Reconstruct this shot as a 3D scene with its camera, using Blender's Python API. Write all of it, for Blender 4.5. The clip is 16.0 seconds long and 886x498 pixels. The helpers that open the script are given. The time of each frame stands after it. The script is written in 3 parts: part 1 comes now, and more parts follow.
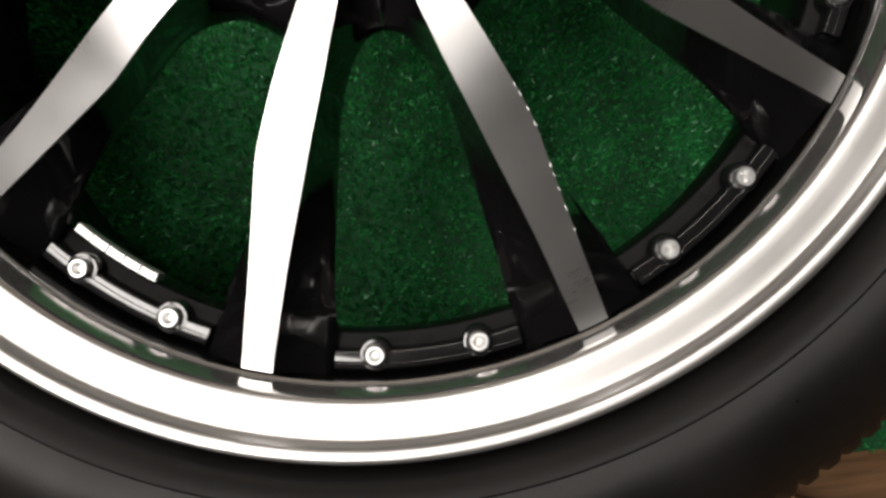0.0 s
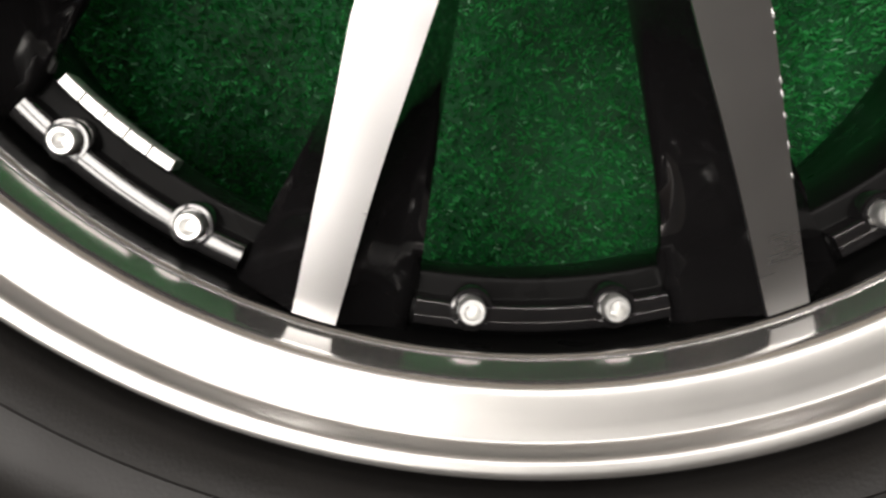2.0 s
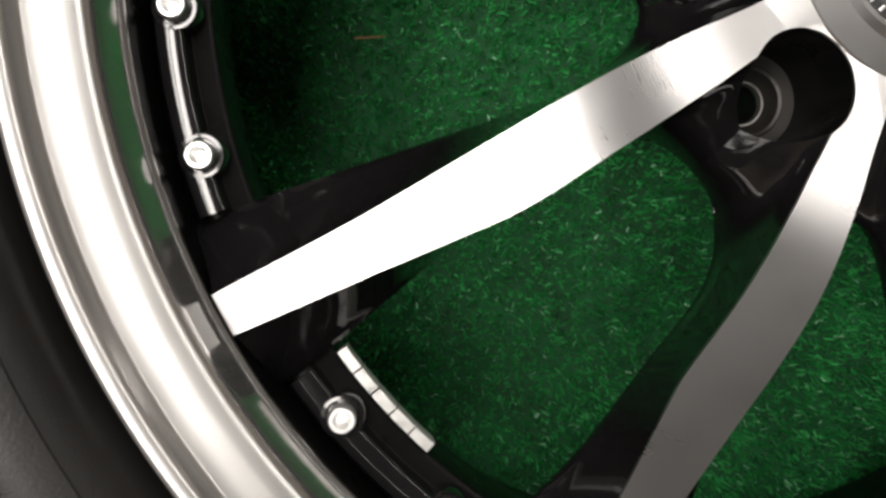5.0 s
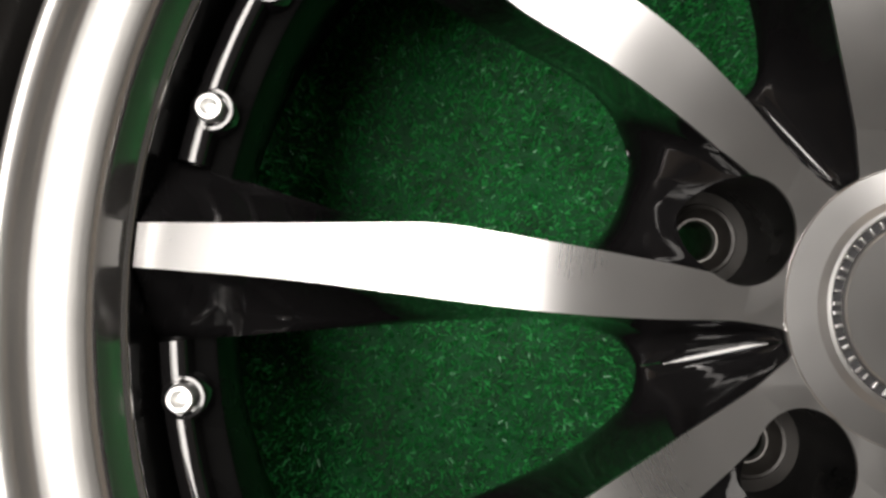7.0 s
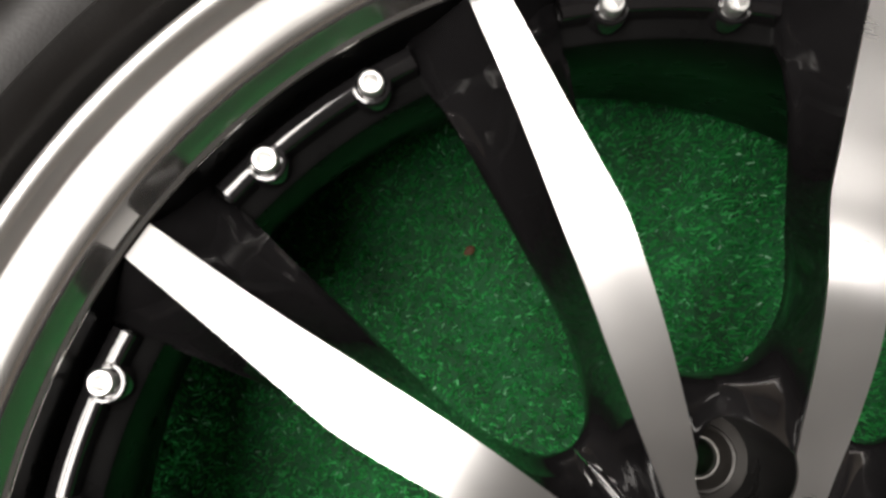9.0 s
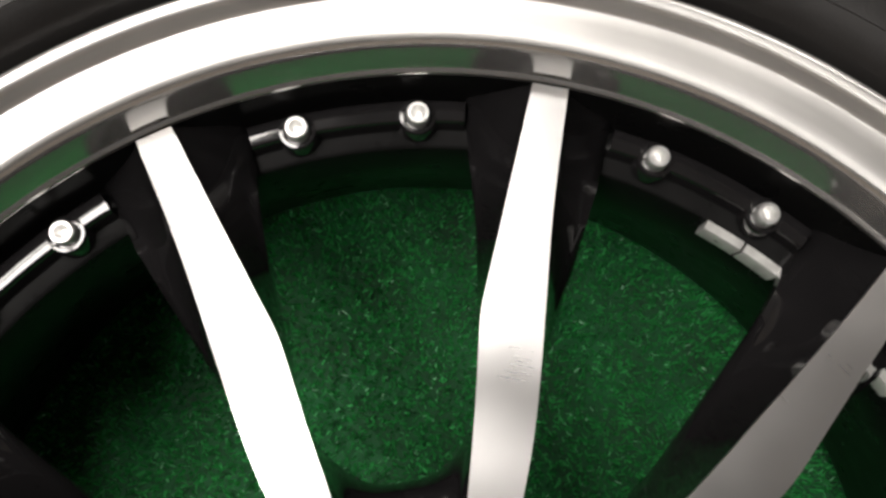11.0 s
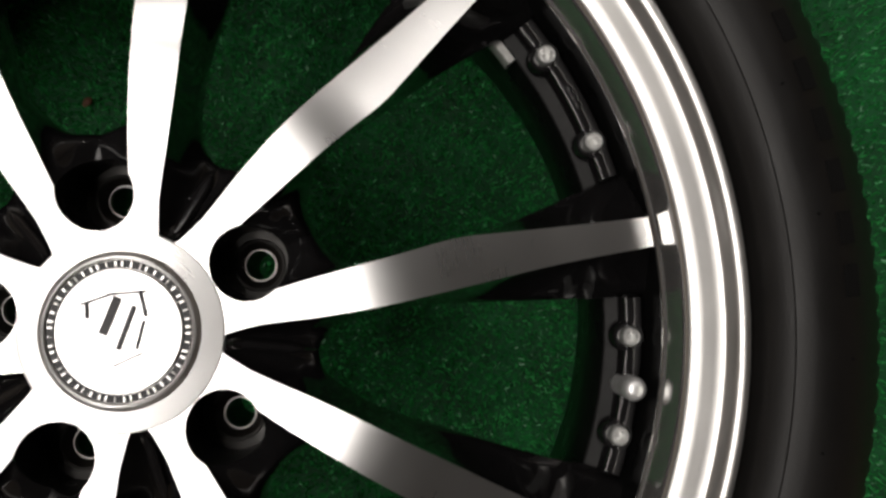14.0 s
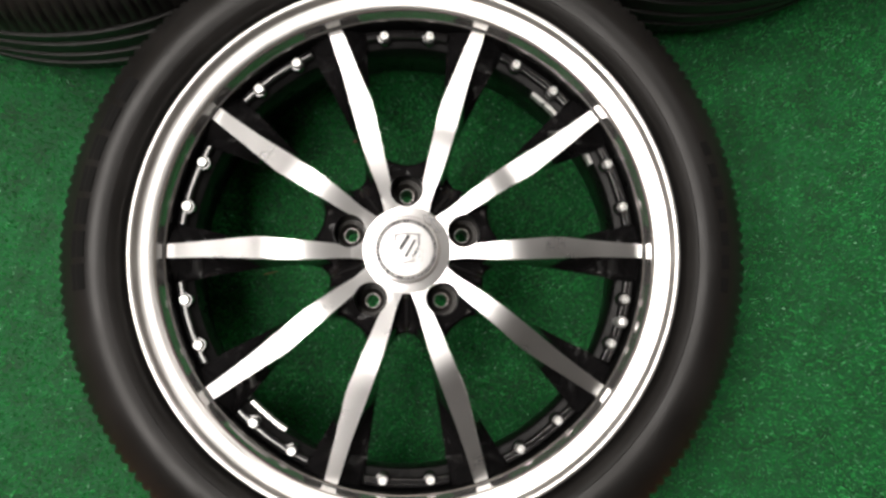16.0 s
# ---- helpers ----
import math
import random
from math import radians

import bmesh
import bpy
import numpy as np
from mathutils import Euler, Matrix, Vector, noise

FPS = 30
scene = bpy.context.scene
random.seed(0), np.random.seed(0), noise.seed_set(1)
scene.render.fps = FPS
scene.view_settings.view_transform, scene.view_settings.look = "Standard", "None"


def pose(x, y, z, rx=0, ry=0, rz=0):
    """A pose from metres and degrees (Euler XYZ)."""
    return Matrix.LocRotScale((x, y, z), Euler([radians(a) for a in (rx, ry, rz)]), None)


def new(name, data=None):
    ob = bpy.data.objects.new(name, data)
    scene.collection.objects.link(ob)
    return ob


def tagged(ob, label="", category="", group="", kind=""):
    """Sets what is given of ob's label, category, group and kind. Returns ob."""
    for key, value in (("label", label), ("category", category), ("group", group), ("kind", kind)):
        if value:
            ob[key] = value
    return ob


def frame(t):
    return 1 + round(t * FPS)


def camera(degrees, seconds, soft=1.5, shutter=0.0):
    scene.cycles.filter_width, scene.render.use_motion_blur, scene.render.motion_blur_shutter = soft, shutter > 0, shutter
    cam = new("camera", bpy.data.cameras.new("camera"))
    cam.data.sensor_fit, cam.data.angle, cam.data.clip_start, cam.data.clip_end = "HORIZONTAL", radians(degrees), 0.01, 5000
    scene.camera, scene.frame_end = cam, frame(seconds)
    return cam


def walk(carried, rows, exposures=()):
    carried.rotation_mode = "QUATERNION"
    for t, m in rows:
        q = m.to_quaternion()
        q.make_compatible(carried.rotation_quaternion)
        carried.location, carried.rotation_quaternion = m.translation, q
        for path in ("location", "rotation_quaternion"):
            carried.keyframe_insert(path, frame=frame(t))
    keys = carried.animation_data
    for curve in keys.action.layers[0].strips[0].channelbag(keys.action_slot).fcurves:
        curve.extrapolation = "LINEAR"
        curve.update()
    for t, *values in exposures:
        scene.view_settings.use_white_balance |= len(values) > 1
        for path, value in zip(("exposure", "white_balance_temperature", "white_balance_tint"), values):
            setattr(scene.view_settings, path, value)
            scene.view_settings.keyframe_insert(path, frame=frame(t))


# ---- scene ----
cam = camera(55.34, 16.0, soft=2.9)
walk(cam, [
    (0.0, pose(0.0185, -0.1960, 0.5740, 2.16, 1.13, -7.78)),
    (0.5, pose(0.0072, -0.1824, 0.5032, -1.09, -0.44, -6.88)),
    (1.0, pose(0.0086, -0.1729, 0.4671, -4.89, 0.66, -5.92)),
    (1.5, pose(-0.0159, -0.1732, 0.4633, -6.23, -1.44, -2.99)),
    (2.0, pose(-0.0409, -0.1771, 0.4658, -5.55, -1.88, -0.85)),
    (2.5, pose(-0.0655, -0.1719, 0.4684, -5.38, -2.23, 1.84)),
    (3.0, pose(-0.0891, -0.1612, 0.4674, -5.20, -2.60, 4.21)),
    (3.2, pose(-0.0959, -0.1567, 0.4667, -5.03, -2.42, 4.85)),
    (5.3, pose(-0.1494, -0.0964, 0.4642, -0.11, -4.53, 8.58)),
    (5.5, pose(-0.1435, -0.0919, 0.4648, 1.35, -3.22, 8.65)),
    (6.0, pose(-0.1613, -0.0664, 0.4633, 1.50, -5.93, 7.64)),
    (6.5, pose(-0.1640, -0.0424, 0.4656, 3.02, -5.70, 6.86)),
    (7.0, pose(-0.1518, -0.0089, 0.4705, 3.24, -2.55, 4.70)),
    (7.5, pose(-0.1362, 0.0266, 0.4751, 2.96, 0.22, 2.78)),
    (8.0, pose(-0.1358, 0.0564, 0.4804, 3.66, -1.31, 1.11)),
    (8.5, pose(-0.1206, 0.0843, 0.4856, 4.76, -1.65, 0.39)),
    (9.0, pose(-0.1031, 0.0974, 0.4912, 7.19, -2.61, -1.75)),
    (9.2, pose(-0.0931, 0.1055, 0.4939, 7.37, -2.82, -2.30)),
    (11.3, pose(0.0286, 0.1161, 0.5076, 10.41, -1.88, -8.44)),
    (11.5, pose(0.0432, 0.1124, 0.5070, 10.24, -1.44, -8.64)),
    (12.0, pose(0.0643, 0.1024, 0.5061, 8.86, -2.12, -9.84)),
    (12.5, pose(0.0905, 0.0756, 0.5071, 8.13, -1.18, -10.36)),
    (13.0, pose(0.0972, 0.0507, 0.5157, 6.81, -2.48, -11.29)),
    (13.5, pose(0.1090, 0.0182, 0.5382, 5.86, -2.64, -11.49)),
    (14.0, pose(0.1099, -0.0000, 0.5896, 2.24, -4.10, -10.66)),
    (14.5, pose(0.0934, -0.0113, 0.6884, 1.08, -4.70, -7.93)),
    (15.0, pose(0.0678, -0.0252, 0.8326, 3.15, -3.95, -4.44)),
    (15.5, pose(0.0316, -0.0508, 0.9712, 4.90, -3.02, -1.44)),
    (16.0, pose(0.0038, -0.0764, 1.0431, 5.42, -2.19, -0.18)),
], exposures=[(0.0, 0.40), (1.5, 0.86), (3.0, 0.87), (5.5, 0.73), (6.5, 0.73), (8.0, 1.05), (9.0, 1.25), (11.5, 0.98), (12.5, 0.66), (13.0, 0.37), (13.5, -0.08), (14.0, -0.20), (14.5, 0.27), (15.0, 0.54), (15.5, 0.56), (16.0, 0.87)])

# ---- world and lamps ----
world = bpy.data.worlds.new("room_air")
scene.world = world
world.use_nodes = True
bg = world.node_tree.nodes["Background"]
bg.inputs[0].default_value = (0.9, 0.95, 1.0, 1)
bg.inputs[1].default_value = 0.05
LAMP_POWER = 7.2


# ---- materials ----
def mat(name):
    m = bpy.data.materials.new(name)
    m.use_nodes = True
    return m, m.node_tree, m.node_tree.nodes["Principled BSDF"]


def node(nt, kind, **ins):
    n = nt.nodes.new(kind)
    for k, v in ins.items():
        n.inputs[k.replace("_", " ")].default_value = v
    return n


def ramp(nt, fac, stops):
    r = nt.nodes.new("ShaderNodeValToRGB")
    el = r.color_ramp.elements
    while len(el) < len(stops):
        el.new(0.5)
    for e, (p, c) in zip(el, stops):
        e.position, e.color = p, (c if len(c) == 4 else (*c, 1))
    nt.links.new(fac, r.inputs[0])
    return r.outputs[0]


def grey(v):
    return (v, v, v, 1)


def objco(nt):
    return nt.nodes.new("ShaderNodeTexCoord").outputs["Object"]


def wear(name, base, metallic, rough, spread=0.06, scale=40, bump=0.02, bscale=600, coat=0.0, tint=0.12):
    """A surface with two scales of variation in colour, gloss and relief."""
    m, nt, b = mat(name)
    co = objco(nt)
    n1 = node(nt, "ShaderNodeTexNoise", Scale=scale, Detail=5.0)
    n2 = node(nt, "ShaderNodeTexNoise", Scale=bscale, Detail=2.0)
    for n in (n1, n2):
        nt.links.new(co, n.inputs["Vector"])
    lo = [c * (1 - tint) for c in base]
    hi = [min(1, c * (1 + tint)) for c in base]
    nt.links.new(ramp(nt, n1.outputs[0], [(0.3, tuple(lo)), (0.7, tuple(hi))]), b.inputs["Base Color"])
    nt.links.new(ramp(nt, n1.outputs[0], [(0.3, grey(max(0.02, rough - spread))), (0.72, grey(rough + spread))]), b.inputs["Roughness"])
    b.inputs["Metallic"].default_value = metallic
    b.inputs["Coat Weight"].default_value = coat
    b.inputs["Coat Roughness"].default_value = 0.03
    bp = node(nt, "ShaderNodeBump", Strength=bump, Distance=0.001)
    nt.links.new(n2.outputs[0], bp.inputs["Height"])
    nt.links.new(bp.outputs[0], b.inputs["Normal"])
    return m


def turned(name, base, rough, lines, bump, centre=(0, 0), scuff=None, grain=0.0):
    """Machined aluminium with fine concentric tool marks about the wheel's axis."""
    m, nt, b = mat(name)
    geo = nt.nodes.new("ShaderNodeNewGeometry")
    flat = node(nt, "ShaderNodeVectorMath")
    flat.operation = "MULTIPLY_ADD"
    flat.inputs[1].default_value = (1, 1, 0)
    flat.inputs[2].default_value = (-centre[0], -centre[1], 0)
    nt.links.new(geo.outputs["Position"], flat.inputs[0])
    ln = node(nt, "ShaderNodeVectorMath")
    ln.operation = "LENGTH"
    nt.links.new(flat.outputs[0], ln.inputs[0])
    rings = node(nt, "ShaderNodeTexNoise", Scale=lines, Detail=3.0)
    rings.noise_dimensions = "1D"
    nt.links.new(ln.outputs["Value"], rings.inputs["W"])
    blot = node(nt, "ShaderNodeTexNoise", Scale=28.0, Detail=4.0)
    nt.links.new(geo.outputs["Position"], blot.inputs["Vector"])
    nt.links.new(ramp(nt, blot.outputs[0], [(0.3, tuple(c * 0.93 for c in base)), (0.7, base)]), b.inputs["Base Color"])
    mix = node(nt, "ShaderNodeMath")
    mix.operation = "MULTIPLY_ADD"
    mix.inputs[1].default_value = 0.10
    mix.inputs[2].default_value = rough - 0.05
    nt.links.new(blot.outputs[0], mix.inputs[0])
    if scuff:  # the outer face is turned more coarsely than the inner band
        step = node(nt, "ShaderNodeMapRange")
        step.inputs[1].default_value, step.inputs[2].default_value = 0.2396, 0.2414
        step.inputs[3].default_value, step.inputs[4].default_value = rough - 0.13, rough + 0.05
        nt.links.new(ln.outputs["Value"], step.inputs[0])
        nt.links.new(step.outputs[0], mix.inputs[2])
    nt.links.new(mix.outputs[0], b.inputs["Roughness"])
    if scuff:  # kerb scuffs on the outermost edge
        edge = node(nt, "ShaderNodeMapRange")
        edge.inputs[1].default_value, edge.inputs[2].default_value = scuff
        nt.links.new(ln.outputs["Value"], edge.inputs[0])
        grit = node(nt, "ShaderNodeTexNoise", Scale=420.0, Detail=5.0)
        nt.links.new(geo.outputs["Position"], grit.inputs["Vector"])
        zone = node(nt, "ShaderNodeTexNoise", Scale=11.0, Detail=2.0)
        nt.links.new(geo.outputs["Position"], zone.inputs["Vector"])
        m1, m2 = node(nt, "ShaderNodeMath"), node(nt, "ShaderNodeMath")
        m1.operation = m2.operation = "MULTIPLY"
        nt.links.new(ramp(nt, grit.outputs[0], [(0.52, grey(0)), (0.60, grey(1))]), m1.inputs[0])
        nt.links.new(ramp(nt, zone.outputs[0], [(0.50, grey(0)), (0.66, grey(1))]), m1.inputs[1])
        nt.links.new(m1.outputs[0], m2.inputs[0])
        nt.links.new(edge.outputs[0], m2.inputs[1])
        add = node(nt, "ShaderNodeMath")
        add.operation = "MULTIPLY_ADD"
        add.inputs[1].default_value = 0.09
        nt.links.new(m2.outputs[0], add.inputs[0])
        nt.links.new(mix.outputs[0], add.inputs[2])
        nt.links.new(add.outputs[0], b.inputs["Roughness"])
    b.inputs["Metallic"].default_value = 0.91 if scuff else 0.97
    tan = nt.nodes.new("ShaderNodeTangent")
    tan.direction_type, tan.axis = "RADIAL", "Z"
    nt.links.new(tan.outputs[0], b.inputs["Tangent"])
    b.inputs["Anisotropic"].default_value = grain
    # broad tool passes: bands of slightly different gloss
    passes = node(nt, "ShaderNodeTexNoise", Scale=900.0, Detail=3.0)
    passes.noise_dimensions = "1D"
    nt.links.new(ln.outputs["Value"], passes.inputs["W"])
    vary = node(nt, "ShaderNodeMath")
    vary.operation = "MULTIPLY_ADD"
    vary.inputs[1].default_value, vary.inputs[2].default_value = (0.06, -0.03) if scuff else (0.024, -0.012)
    nt.links.new(passes.outputs[0], vary.inputs[0])
    total = node(nt, "ShaderNodeMath")
    total.operation, total.use_clamp = "ADD", True
    nt.links.new(b.inputs["Roughness"].links[0].from_socket, total.inputs[0])
    nt.links.new(vary.outputs[0], total.inputs[1])
    nt.links.new(total.outputs[0], b.inputs["Roughness"])
    if bump:
        bp = node(nt, "ShaderNodeBump", Strength=bump, Distance=0.0004)
        nt.links.new(rings.outputs[0], bp.inputs["Height"])
        nt.links.new(bp.outputs[0], b.inputs["Normal"])
    return m


FACE = turned("machined_aluminium", (0.74, 0.735, 0.73), 0.29, 900, 0.0, grain=0.0)
LIP = turned("polished_aluminium", (0.76, 0.75, 0.73), 0.23, 900, 0.03, grain=0.2, scuff=(0.2600, 0.2625))
BLACK = wear("gloss_black_paint", (0.008, 0.0076, 0.008), 0.0, 0.075, 0.025, 60, 0.01, 400, coat=0.5)
SHINE = wear("lacquered_black_paint", (0.010, 0.0095, 0.010), 0.0, 0.12, 0.03, 60, 0.02, 400, coat=1.0)
BARREL = wear("satin_black_paint", (0.005, 0.005, 0.005), 0.0, 0.30, 0.05, 60, 0.03, 500)
STEEL = wear("zinc_steel", (0.80, 0.80, 0.79), 0.9, 0.40, 0.06, 300, 0.08, 1500)
SATIN = wear("satin_aluminium", (0.88, 0.88, 0.88), 0.75, 0.38, 0.03, 200, 0.02, 900)
LEAD = wear("coated_weight", (0.62, 0.62, 0.60), 0.6, 0.35, 0.08, 200, 0.05, 900)
RUBBER = wear("tyre_rubber", (0.0085, 0.0078, 0.0074), 0.0, 0.46, 0.07, 18, 0.12, 900, tint=0.25)
LETTER = wear("moulded_rubber", (0.003, 0.003, 0.003), 0.0, 0.85, 0.05, 80, 0.05, 900)
for black, gloss in ((BLACK, 0.5), (BARREL, 0.08), (RUBBER, 0.36)):
    black.node_tree.nodes["Principled BSDF"].inputs["Specular IOR Level"].default_value = gloss
LETTER.node_tree.nodes["Principled BSDF"].inputs["Specular IOR Level"].default_value = 0.24
INK = wear("dark_engraving", (0.025, 0.025, 0.027), 0.0, 0.5, 0.05, 200, 0.02, 900)
BORE = wear("worn_bore_metal", (0.42, 0.41, 0.39), 0.9, 0.42, 0.06, 300, 0.05, 1200)
SEAT = wear("worn_lug_seat", (0.020, 0.018, 0.016), 0.35, 0.42, 0.08, 250, 0.05, 900)
WALLPAINT = wear("wall_paint", (0.44, 0.39, 0.33), 0.0, 0.7, 0.05, 3, 0.05, 120)
CEILPAINT = wear("ceiling_paint", (0.21, 0.245, 0.30), 0.0, 0.8, 0.05, 3, 0.05, 120)
TWIG = wear("dry_stalk", (0.28, 0.15, 0.06), 0.0, 0.7, 0.05, 200, 0.1, 900)
LEAF = wear("dead_leaf", (0.11, 0.045, 0.02), 0.0, 0.7, 0.05, 200, 0.1, 900)


def make_turf_material():
    m, nt, b = mat("green_turf_fibre")
    geo = nt.nodes.new("ShaderNodeNewGeometry")
    big = node(nt, "ShaderNodeTexNoise", Scale=9.0, Detail=4.0)
    nt.links.new(geo.outputs["Position"], big.inputs["Vector"])
    # the last two, palest stops paint glints on the fibres into their colour
    per = ramp(nt, geo.outputs["Random Per Island"], [(0.0, (0.022, 0.23, 0.052)), (0.6, (0.045, 0.41, 0.098)), (0.92, (0.09, 0.57, 0.16)), (0.97, (0.20, 0.66, 0.30)), (1.0, (0.46, 0.82, 0.56))])
    mx = nt.nodes.new("ShaderNodeMix")
    mx.data_type, mx.blend_type = "RGBA", "MULTIPLY"
    mx.inputs[0].default_value = 1.0
    nt.links.new(per, mx.inputs[6])
    nt.links.new(ramp(nt, big.outputs[0], [(0.3, grey(0.75)), (0.7, grey(1.2))]), mx.inputs[7])
    nt.links.new(mx.outputs[2], b.inputs["Base Color"])
    b.inputs["Roughness"].default_value = 0.24
    return m


TURF = make_turf_material()
TURFBASE = wear("turf_backing", (0.006, 0.09, 0.024), 0.0, 0.8, 0.05, 30, 0.3, 500, tint=0.4)


def make_floor_material():
    m, nt, b = mat("brown_floor")
    co = objco(nt)
    sc = node(nt, "ShaderNodeMapping")
    sc.inputs["Scale"].default_value = (3, 40, 1)
    nt.links.new(co, sc.inputs[0])
    n = node(nt, "ShaderNodeTexNoise", Scale=4.0, Detail=8.0)
    nt.links.new(sc.outputs[0], n.inputs["Vector"])
    nt.links.new(ramp(nt, n.outputs[0], [(0.3, (0.10, 0.05, 0.022)), (0.7, (0.24, 0.13, 0.06))]), b.inputs["Base Color"])
    b.inputs["Roughness"].default_value = 0.45
    bp = node(nt, "ShaderNodeBump", Strength=0.1, Distance=0.001)
    nt.links.new(n.outputs[0], bp.inputs["Height"])
    nt.links.new(bp.outputs[0], b.inputs["Normal"])
    return m


FLOORWOOD = make_floor_material()


def make_light_material():
    m, nt, b = mat("lit_diffuser")
    b.inputs["Base Color"].default_value = (0.8, 0.8, 0.8, 1)
    b.inputs["Emission Color"].default_value = (1.0, 0.94, 0.888, 1)
    b.inputs["Emission Strength"].default_value = 0.6
    return m


LIT = make_light_material()


# ---- builders ----
def mesh_of(name, verts, faces, material, smooth=True, sharp=38):
    me = bpy.data.meshes.new(name)
    me.from_pydata([tuple(v) for v in verts], [], [tuple(f) for f in faces])
    bm = bmesh.new()
    bm.from_mesh(me)
    bmesh.ops.remove_doubles(bm, verts=bm.verts, dist=1e-6)
    bmesh.ops.recalc_face_normals(bm, faces=bm.faces)
    bm.to_mesh(me)
    bm.free()
    me.materials.append(material)
    if smooth:
        me.shade_smooth()
        me.set_sharp_from_angle(angle=radians(sharp))
    return me


def put(name, me, parent=None, m=None, label=""):
    ob = new(name, me)
    if parent:
        ob.parent = parent
    if m:
        ob.matrix_basis = m
    if label:
        tagged(ob, label)
    return ob


def part(name, bm, material, parent, label="", smooth=True):
    me = bpy.data.meshes.new(name)
    bmesh.ops.recalc_face_normals(bm, faces=bm.faces)
    bm.to_mesh(me)
    bm.free()
    me.materials.append(material)
    if smooth:
        me.shade_smooth()
        me.set_sharp_from_angle(angle=radians(38))
    return put(name, me, parent, None, label)


def box_bm(cx, cy, cz, sx, sy, sz, bevel=0.0):
    bm = bmesh.new()
    bmesh.ops.create_cube(bm, size=1.0, matrix=Matrix.Translation((cx, cy, cz)) @ Matrix.Diagonal((sx, sy, sz, 1)))
    if bevel:
        bmesh.ops.bevel(bm, geom=bm.edges[:], offset=bevel, segments=2, affect="EDGES", profile=0.5)
    return bm


def revolve(name, profile, seg, material, closed=False, a0=0.0, a1=360.0, sharp=38):
    """Turns a profile of (radius, height) about the z axis."""
    n = len(profile)
    full = abs(a1 - a0 - 360) < 1e-6
    steps = seg if full else seg + 1
    verts = [(r * math.cos(t), r * math.sin(t), z) for i in range(steps) for t in (radians(a0 + (a1 - a0) * i / seg),) for r, z in profile]
    faces = []
    for i in range(seg):
        j = (i + 1) % steps
        for k in range(n if closed else n - 1):
            l = (k + 1) % n
            faces.append((i * n + k, j * n + k, j * n + l, i * n + l))
    if closed and not full:
        faces.append(tuple(range(n)))
        faces.append(tuple(range((steps - 1) * n, steps * n)))
    return mesh_of(name, verts, faces, material, True, sharp)


def rounded(points, steps=4):
    """A smooth curve through the points (Catmull-Rom)."""
    p = [Vector(q) for q in points]
    p = [p[0] * 2 - p[1]] + p + [p[-1] * 2 - p[-2]]
    out = []
    for i in range(1, len(p) - 2):
        for s in range(steps):
            t = s / steps
            a, b, c, d = p[i - 1:i + 3]
            out.append(0.5 * ((2 * b) + (c - a) * t + (2 * a - 5 * b + 4 * c - d) * t * t + (3 * b - a - 3 * c + d) * t ** 3))
    out.append(p[-2])
    return [tuple(v) for v in out]


def along(poly, n):
    """n points spread evenly by length along a polyline."""
    p = np.array(poly, float)
    s = np.r_[0, np.cumsum(np.linalg.norm(np.diff(p, axis=0), axis=1))]
    t = np.linspace(0, s[-1], n)
    return np.stack([np.interp(t, s, p[:, k]) for k in range(p.shape[1])], 1)


def turn2(p, deg):
    c, s = math.cos(radians(deg)), math.sin(radians(deg))
    p = np.asarray(p, float)
    return np.stack([p[..., 0] * c - p[..., 1] * s, p[..., 0] * s + p[..., 1] * c], -1)


# ---- the wheel's plan ----
FACE_Z, TIP_R, LUG_R, LUG_HOLE = 0.2225, 0.2338, 0.0585, 0.0160
LUG_EDGE = [(0.0655, -0.0052), (0.0790, -0.0066), (0.0907, -0.0076), (0.1176, -0.0100), (0.1380, -0.0121), (0.1475, -0.0125), (0.1570, -0.0119), (0.1890, -0.0096), (0.2335, -0.0067)]
GROOVE_EDGE = [(0.0558, 0.0080), (0.0642, 0.0083), (0.0780, 0.0092), (0.0894, 0.0096), (0.1030, 0.0099), (0.1160, 0.0097), (0.1457, 0.0085), (0.1880, 0.0067), (0.2335, 0.0067)]
LUG_WINDOW = [(0.0885, 0), (0.0893, 0.008), (0.0915, 0.0145), (0.0960, 0.0200), (0.1025, 0.0262), (0.111, 0.0306), (0.122, 0.0330), (0.140, 0.0345), (0.160, 0.0370), (0.180, 0.0390), (0.200, 0.0405), (0.212, 0.0412)]
GROOVE_WINDOW = [(0.0800, 0), (0.0815, 0.006), (0.0850, 0.0105), (0.0910, 0.0145), (0.1010, 0.0195), (0.1165, 0.0243), (0.1425, 0.0290), (0.1750, 0.0345), (0.194, 0.0374), (0.212, 0.0400)]


CROWN = np.array(rounded([(0.030, 0.2163), (0.045, 0.2178), (0.060, 0.2205), (0.080, 0.2246), (0.100, 0.2274), (0.118, 0.2274), (0.135, 0.2245), (0.150, 0.2206), (0.170, 0.2160), (0.190, 0.2116), (0.2345, 0.2026)], 8))


def face_z(r):
    return np.interp(r, CROWN[:, 0], CROWN[:, 1])


